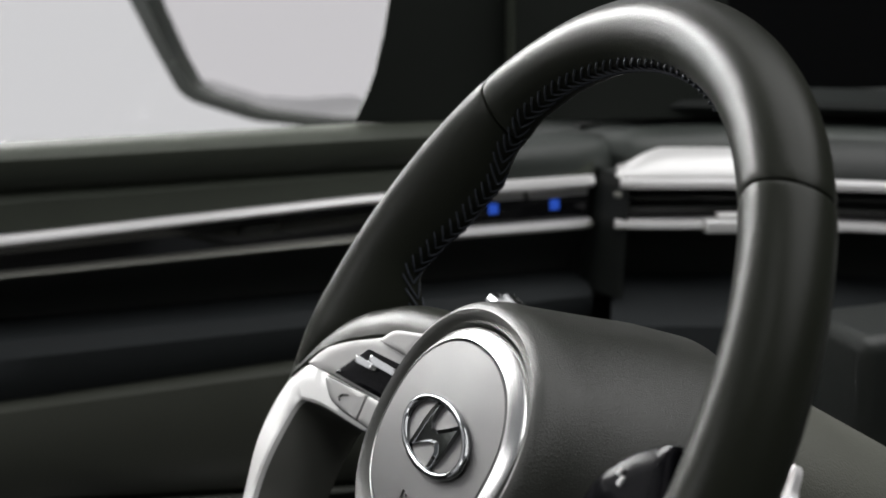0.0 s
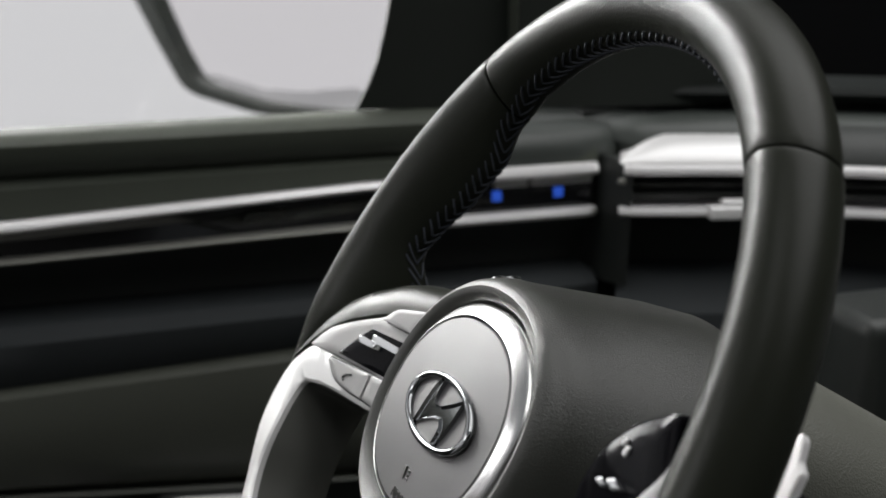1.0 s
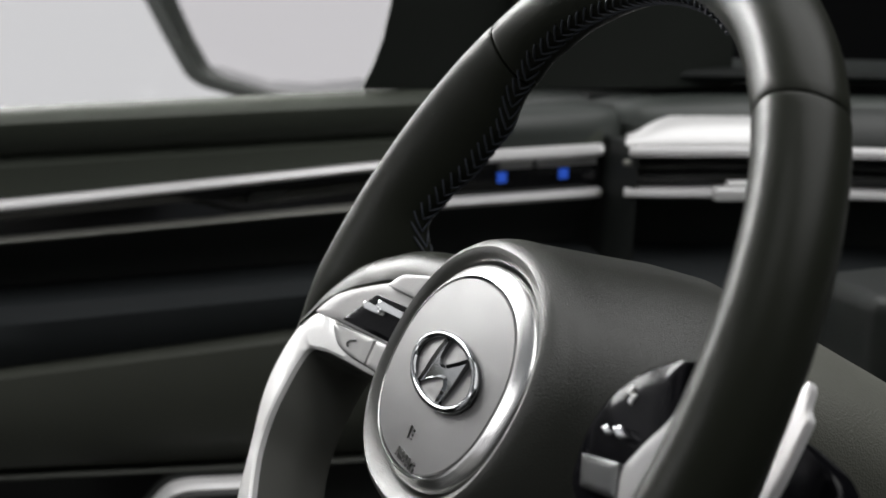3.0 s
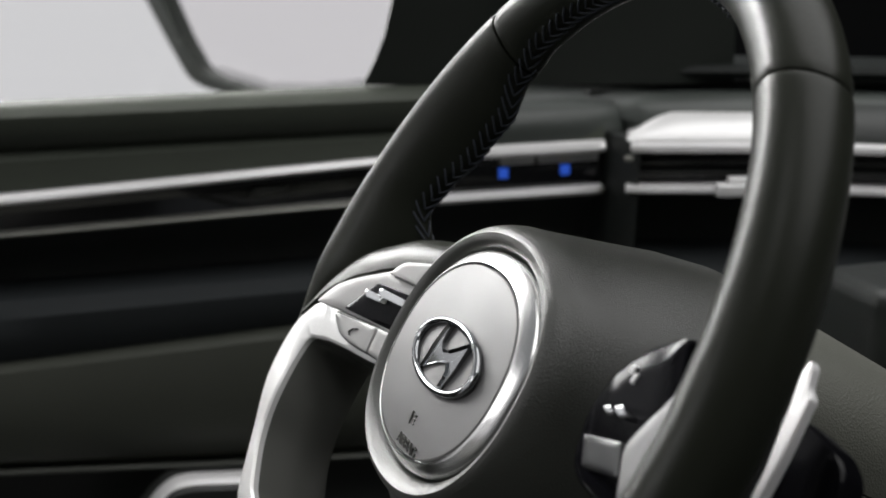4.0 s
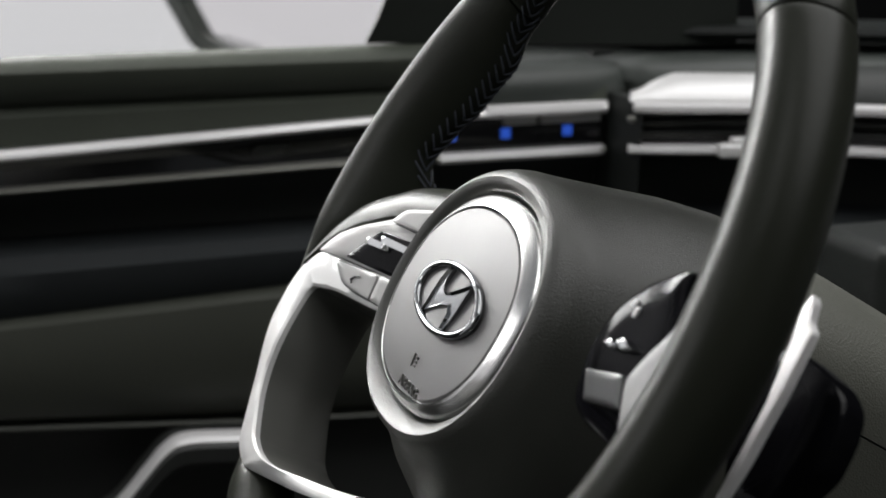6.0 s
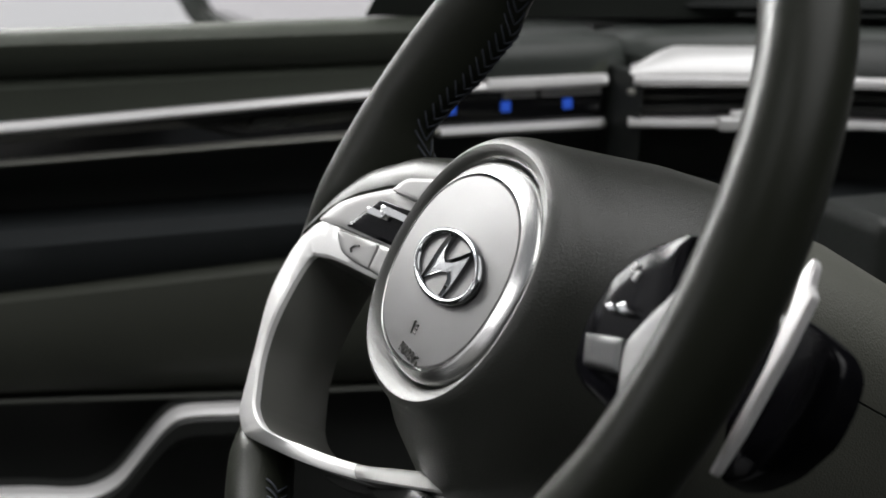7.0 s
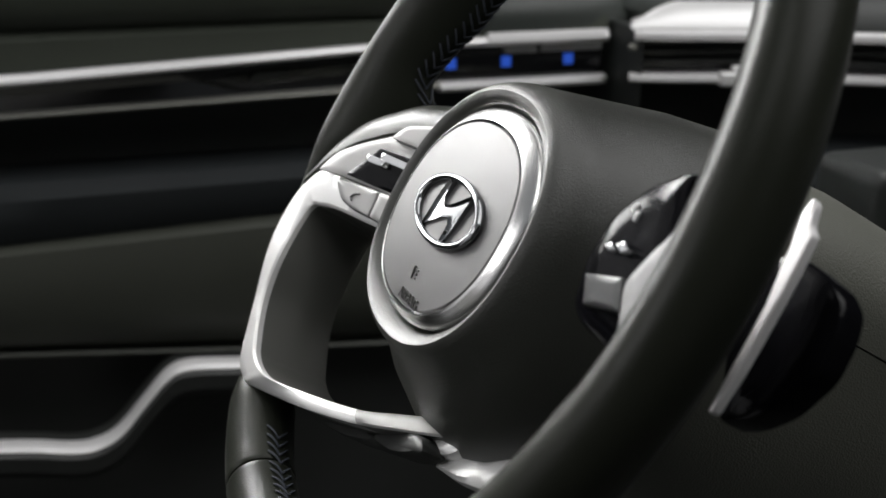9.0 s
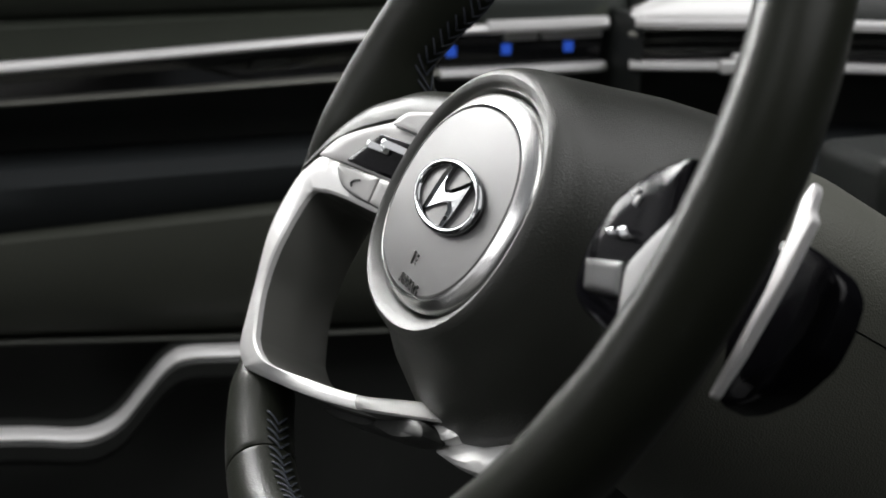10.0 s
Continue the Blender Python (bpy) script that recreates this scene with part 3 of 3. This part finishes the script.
def emblem_figure():
    """Two leaning legs joined by a rising bar; its second half is the first turned half round."""
    half = [(-0.0172, -0.0112), (-0.0158, -0.0052), (-0.0146, 0.0010), (-0.0130, 0.0062), (-0.0108, 0.0106), (-0.0090, 0.0124), (-0.0066, 0.0120), (-0.0074, 0.0080), (-0.0073, 0.0042), (-0.0044, 0.0018), (0.0016, 0.0032), (0.0086, 0.0066), (0.0150, 0.0102)]
    bm = bmesh.new()
    ring = half + [(-x, -y) for x, y in half]
    low = [bm.verts.new((x, y, 0)) for x, y in ring]
    top = [bm.verts.new((x, y, 0.0024)) for x, y in ring]
    for i in range(len(ring)):
        j = (i + 1) % len(ring)
        bm.faces.new((low[i], low[j], top[j], top[i]))
    bm.faces.new(low[::-1])
    face = bm.faces.new(top)
    bmesh.ops.inset_region(bm, faces=[face], thickness=0.0005, depth=0.0004)
    bmesh.ops.inset_region(bm, faces=[face], thickness=0.0012, depth=0.0011)
    return bm


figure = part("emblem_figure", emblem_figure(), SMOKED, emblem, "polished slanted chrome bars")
figure.matrix_local = pose(EX + 0.0006, EY, 0.0062, 2.5, 0, 0)


word = bpy.data.curves.new("airbag_word", "FONT")
word.body, word.size, word.extrude, word.align_x, word.align_y = "AIRBAG", 0.0063, 0.0004, "CENTER", "CENTER"
word.materials.append(EMBOSS)
ob = new("airbag_word", word)
ob.parent = cover
ob.matrix_local = pose(0.0061, -0.0558, dome(0.0061, -0.0558) + 0.0002, 13, 0, 0)
ob["label"] = "small embossed word on the cover"
horn = part("horn_mark", box(-0.0022, -0.0006, -0.0028, 0.0028, -0.0004, 0.0005, 0.0002), EMBOSS, cover, "small embossed horn symbol")
horn.matrix_local = pose(0.0007, -0.0458, dome(0.0007, -0.0458) + 0.0001, 11, 0, 0)
for k in range(3):
    w = part("horn_wave", box(0.0006, 0.0030, -0.0022 + 0.0018 * k, -0.0014 + 0.0018 * k, -0.0004, 0.0004), EMBOSS, horn)


# spokes with their controls
PHONE = [(-0.108, -0.0417), (-0.1098, -0.0406), (-0.1081, -0.0383), (-0.1044, -0.0369)]
def slope(x, y=0):
    return 0.0165 - 0.24 * (0.16 - abs(x))


def raised(dz):
    return lambda x, y: slope(x) + dz


def spoke_plate(name, pts, dz, depth, mat, parent, label="", radius=0.002, bevel=0.0006):
    ob = part(name, plate(pts, raised(dz), depth, bevel, radius), mat, parent, label)
    if "button" in name:
        mx, my = sum(p[0] for p in pts) / len(pts), sum(p[1] for p in pts) / len(pts)
        wide = [(mx + (x - mx) * (1 + 0.0009 / max(abs(x - mx), 0.004)), my + (y - my) * (1 + 0.0007 / max(abs(y - my), 0.002))) for x, y in pts]
        part("button_gap", plate(wide, raised(-0.0002), 0.002, 0.0002, radius), BLACK, ob)
    return ob


POD = [(-0.1489, -0.0391), (-0.1448, -0.0318), (-0.1401, -0.0255), (-0.1310, -0.0192), (-0.1219, -0.0136), (-0.1040, -0.0041), (-0.0746, 0.0033), (-0.0640, -0.0262), (-0.0850, -0.0290), (-0.1249, -0.0346)]
lp = spoke_plate("left_control_pod", POD, -0.0002, 0.018, BUTTON, wheel, "silver control pod with buttons", 0.0015)
part("pod_seam", plate([(-0.113 + (x + 0.113) * 1.03, -0.02 + (y + 0.02) * 1.06) for x, y in POD], raised(-0.0018), 0.014, 0.0004, 0.003), BLACK, lp)
spoke_plate("black_insert", [(-0.1247, -0.0332), (-0.1097, -0.0128), (-0.0761, -0.0082), (-0.0796, -0.0276)], 0.0002, 0.003, PIANO, lp, "glossy black insert")
spoke_plate("phone_button", [(-0.1295, -0.0373), (-0.0924, -0.0310), (-0.0906, -0.0432), (-0.1049, -0.0447), (-0.1185, -0.0441)], 0.0008, 0.003, BUTTON, lp, "", [0.003, 0.001, 0.001, 0.006, 0.008])
spoke_plate("button", [(-0.0913, -0.0309), (-0.0723, -0.0279), (-0.0717, -0.0418), (-0.0895, -0.0431)], 0.0008, 0.003, BUTTON, lp, "", 0.001)
spoke_plate("rocker_button", [(-0.1015, -0.0059), (-0.0955, 0.0026), (-0.0717, 0.0104), (-0.0775, -0.0035)], 0.003, 0.008, BUTTON, lp, "", [0.001, 0.005, 0.002, 0.001])
spoke_plate("rocker_button", [(-0.0760, -0.0035), (-0.0701, 0.0107), (-0.0523, 0.0154), (-0.0599, -0.0020)], 0.003, 0.008, BUTTON, lp, "", 0.002)
spoke_plate("toggle_and_glint", [(-0.1104, -0.0218), (-0.0957, -0.0198), (-0.0965, -0.0166), (-0.1112, -0.0184)], 0.0035, 0.004, CHROME, lp, "chrome toggle", 0.0015)
spoke_plate("toggle_and_glint", [(-0.1014, -0.0177), (-0.0768, -0.0149), (-0.0778, -0.0117), (-0.1021, -0.0140)], 0.0030, 0.004, CHROME, lp, "chrome toggle", 0.0015)
part("phone_symbol", tube([Vector((x, y, slope(x) + 0.0012)) for x, y in PHONE], 0.00045, 6), BLACK, lp)


rp = part("right_control_pod", plate([(0.1546, 0.0112), (0.1511, -0.0157), (0.1408, -0.0239), (0.1136, -0.0227), (0.1046, -0.0183), (0.1018, -0.0017), (0.1073, 0.0141), (0.1206, 0.0295), (0.1389, 0.0399)], lambda x, y: 0.001 + 0.16 * min(y, 0.018), 0.016, 0.003, 0.005), PIANO, wheel, "glossy black control pod")
# silver colour here paints the light on the right grip's dark leather
part("lit_leather_cheek", plate([(0.1483, -0.0188), (0.1608, -0.0148), (0.1636, 0.0055), (0.1538, 0.0314), (0.1485, 0.03), (0.1451, 0.0181), (0.1404, 0.0106), (0.1357, -0.0025)], lambda x, y: 0.004, 0.010, 0.002, 0.004), DISC, rp, "pale plate standing in for lit leather beside the pod")
part("silver_rocker", plate([(0.1171, -0.0159), (0.1394, -0.011), (0.134, -0.001), (0.1112, -0.0066)], lambda x, y: 0.0036 + 0.16 * y, 0.004, 0.0006, 0.001), RUBBED, rp)
# two chrome chips stand in for blurred highlights on the gloss black
part("toggle_and_glint", plate([(0.1222, 0.0035), (0.1247, 0.0056), (0.1213, 0.0068), (0.1183, 0.005)], lambda x, y: 0.006, 0.004, 0.0006, 0.001), CHROME, rp)
part("toggle_and_glint", plate([(0.1291, 0.0049), (0.1326, 0.0074), (0.1281, 0.0093), (0.1241, 0.0072)], lambda x, y: 0.006, 0.004, 0.0006, 0.001), CHROME, rp)
part("white_mark", plate([(0.1247, 0.0161), (0.1253, 0.0198), (0.1233, 0.0199), (0.1225, 0.0163)], lambda x, y: 0.0018 + 0.16 * min(y, 0.018), 0.002, 0.0003, 0.0006), WALL, rp)
part("white_mark", plate([(0.1213, 0.0189), (0.1222, 0.0216), (0.1204, 0.0218), (0.1195, 0.019)], lambda x, y: 0.0018 + 0.16 * min(y, 0.018), 0.002, 0.0003, 0.0006), WALL, rp)

LEAD = [(-0.0640, -0.0268), (-0.0850, -0.0297), (-0.1249, -0.0354), (-0.1470, -0.0388)]
LEADIN = [(-0.0607, -0.0380), (-0.0814, -0.0446), (-0.1153, -0.0492), (-0.1320, -0.0528)]
TRO = [(x, y, slope(x) - 0.0006) for x, y in LEAD] + [(-0.1575, -0.0560, 0.0153), (-0.15, -0.083, 0.0172), (-0.1276, -0.1105, 0.017), (-0.1118, -0.1292, 0.0166), (-0.1051, -0.1358, 0.016), (-0.0953, -0.1392, 0.015), (-0.0846, -0.1388, 0.013), (-0.0406, -0.1269, 0.003), (-0.0096, -0.1158, -0.009), (0.0112, -0.1054, -0.020), (0.041, -0.0885, -0.040)]
TRI = [(x, y, slope(x) - 0.0006) for x, y in LEADIN] + [(-0.1400, -0.0590, 0.0125), (-0.1281, -0.0855, 0.0172), (-0.1172, -0.1068, 0.017), (-0.0982, -0.1223, 0.0166), (-0.0902, -0.1266, 0.016), (-0.0798, -0.1284, 0.015), (-0.0655, -0.1273, 0.013), (-0.0452, -0.1216, 0.003), (-0.0167, -0.1119, -0.009), (-0.0014, -0.1026, -0.020), (0.028, -0.0845, -0.040)]


def frame_strip(side, n=10):
    """The silver edge of the lower opening and the wall behind it."""
    o, q = smooth_path(TRO, n), smooth_path(TRI, n)
    face, liner = [], []
    for a, b in zip(o, q):
        m = (a + b) / 2
        dn = Vector((0, 0, 1))
        d = (b - a).normalized()
        face.append([a - dn * 0.012, a - dn * 0.0010 - d * 0.0002, a + d * 0.0012, m + dn * 0.0004, b - d * 0.0012, b - dn * 0.0012 + d * 0.0002, b - dn * 0.004])
        liner.append([b - dn * 0.0035 - d * 0.001, b - dn * 0.0038, b - dn * 0.020 + d * 0.001, b - dn * 0.036 + d * 0.003, b - dn * 0.040 + d * 0.001, a - dn * 0.034, a - dn * 0.012, a - dn * 0.0035 + d * 0.003])
    if side > 0:
        face = [[Vector((-p.x, p.y, p.z)) for p in r] for r in face]
        liner = [[Vector((-p.x, p.y, p.z)) for p in r] for r in liner]
    return rings(face[:12 * n + 1]), rings(face[12 * n:]), rings(liner)


f, e, l = frame_strip(-1)
sp_frame = part("spoke_frame", f, SILVER, wheel, "satin silver frame of the lower spoke")
part("spoke_bridge", e, BRIDGE, sp_frame, "dull grey inner end of the lower spoke")
part("spoke_liner", l, LINER, sp_frame, "dark inner wall of the opening")
part("lower_cover", plate([(0.0111, -0.1086), (0.0102, -0.1052), (0.019, -0.098), (0.0285, -0.0927), (0.0373, -0.096), (0.0327, -0.1024), (0.0205, -0.1084)], lambda x, y: -0.030 - 0.28 * (y + 0.105), 0.02, 0.0035, 0.006), SILVER, wheel, "satin silver cap under the hub")
part("lower_cover", plate([(0.0177, -0.1122), (0.022, -0.1052), (0.0385, -0.0955), (0.0631, -0.0823), (0.0744, -0.078), (0.0729, -0.0875), (0.0682, -0.0981), (0.0608, -0.1032), (0.0385, -0.1093)], lambda x, y: -0.036 - 0.28 * (y + 0.105), 0.02, 0.0045, 0.006), SILVER, wheel, "satin silver foot of the lower spoke")

part("spoke_underside", plate([(-0.0768, -0.1392), (-0.0393, -0.1264), (-0.0033, -0.1116), (0.0202, -0.1011), (0.0308, -0.1051), (0.0163, -0.1137), (-0.0161, -0.1239), (-0.0527, -0.1351)], lambda x, y: -0.022, 0.012, 0.004, 0.010), BLACK, wheel, "black underside of the lower spoke")

# shift paddle behind the right spoke
paddle = part("shift_paddle", plate([(0.1400, 0.0330), (0.1475, 0.0322), (0.1617, 0.0301), (0.1708, 0.0253), (0.1745, 0.0167), (0.1758, 0.0037), (0.1690, -0.0115), (0.1585, -0.0215), (0.1470, -0.0270), (0.1300, -0.0024), (0.130, 0.0308)][::-1], lambda x, y: -0.046, 0.010, 0.002, 0.004), PIANO, wheel, "glossy black shift paddle")
part("paddle_edge", plate([(0.1432, 0.0510), (0.1462, 0.0490), (0.1476, 0.0455), (0.1488, 0.0425), (0.1530, 0.0400), (0.1552, 0.0200), (0.1562, -0.0075), (0.1552, -0.0236), (0.1528, -0.0249), (0.1530, -0.0080), (0.1507, 0.0117), (0.1452, 0.0367), (0.1422, 0.0452)][::-1], lambda x, y: -0.037, 0.003, 0.0006, 0.0015), STRIP, paddle, "silver edge of the paddle")
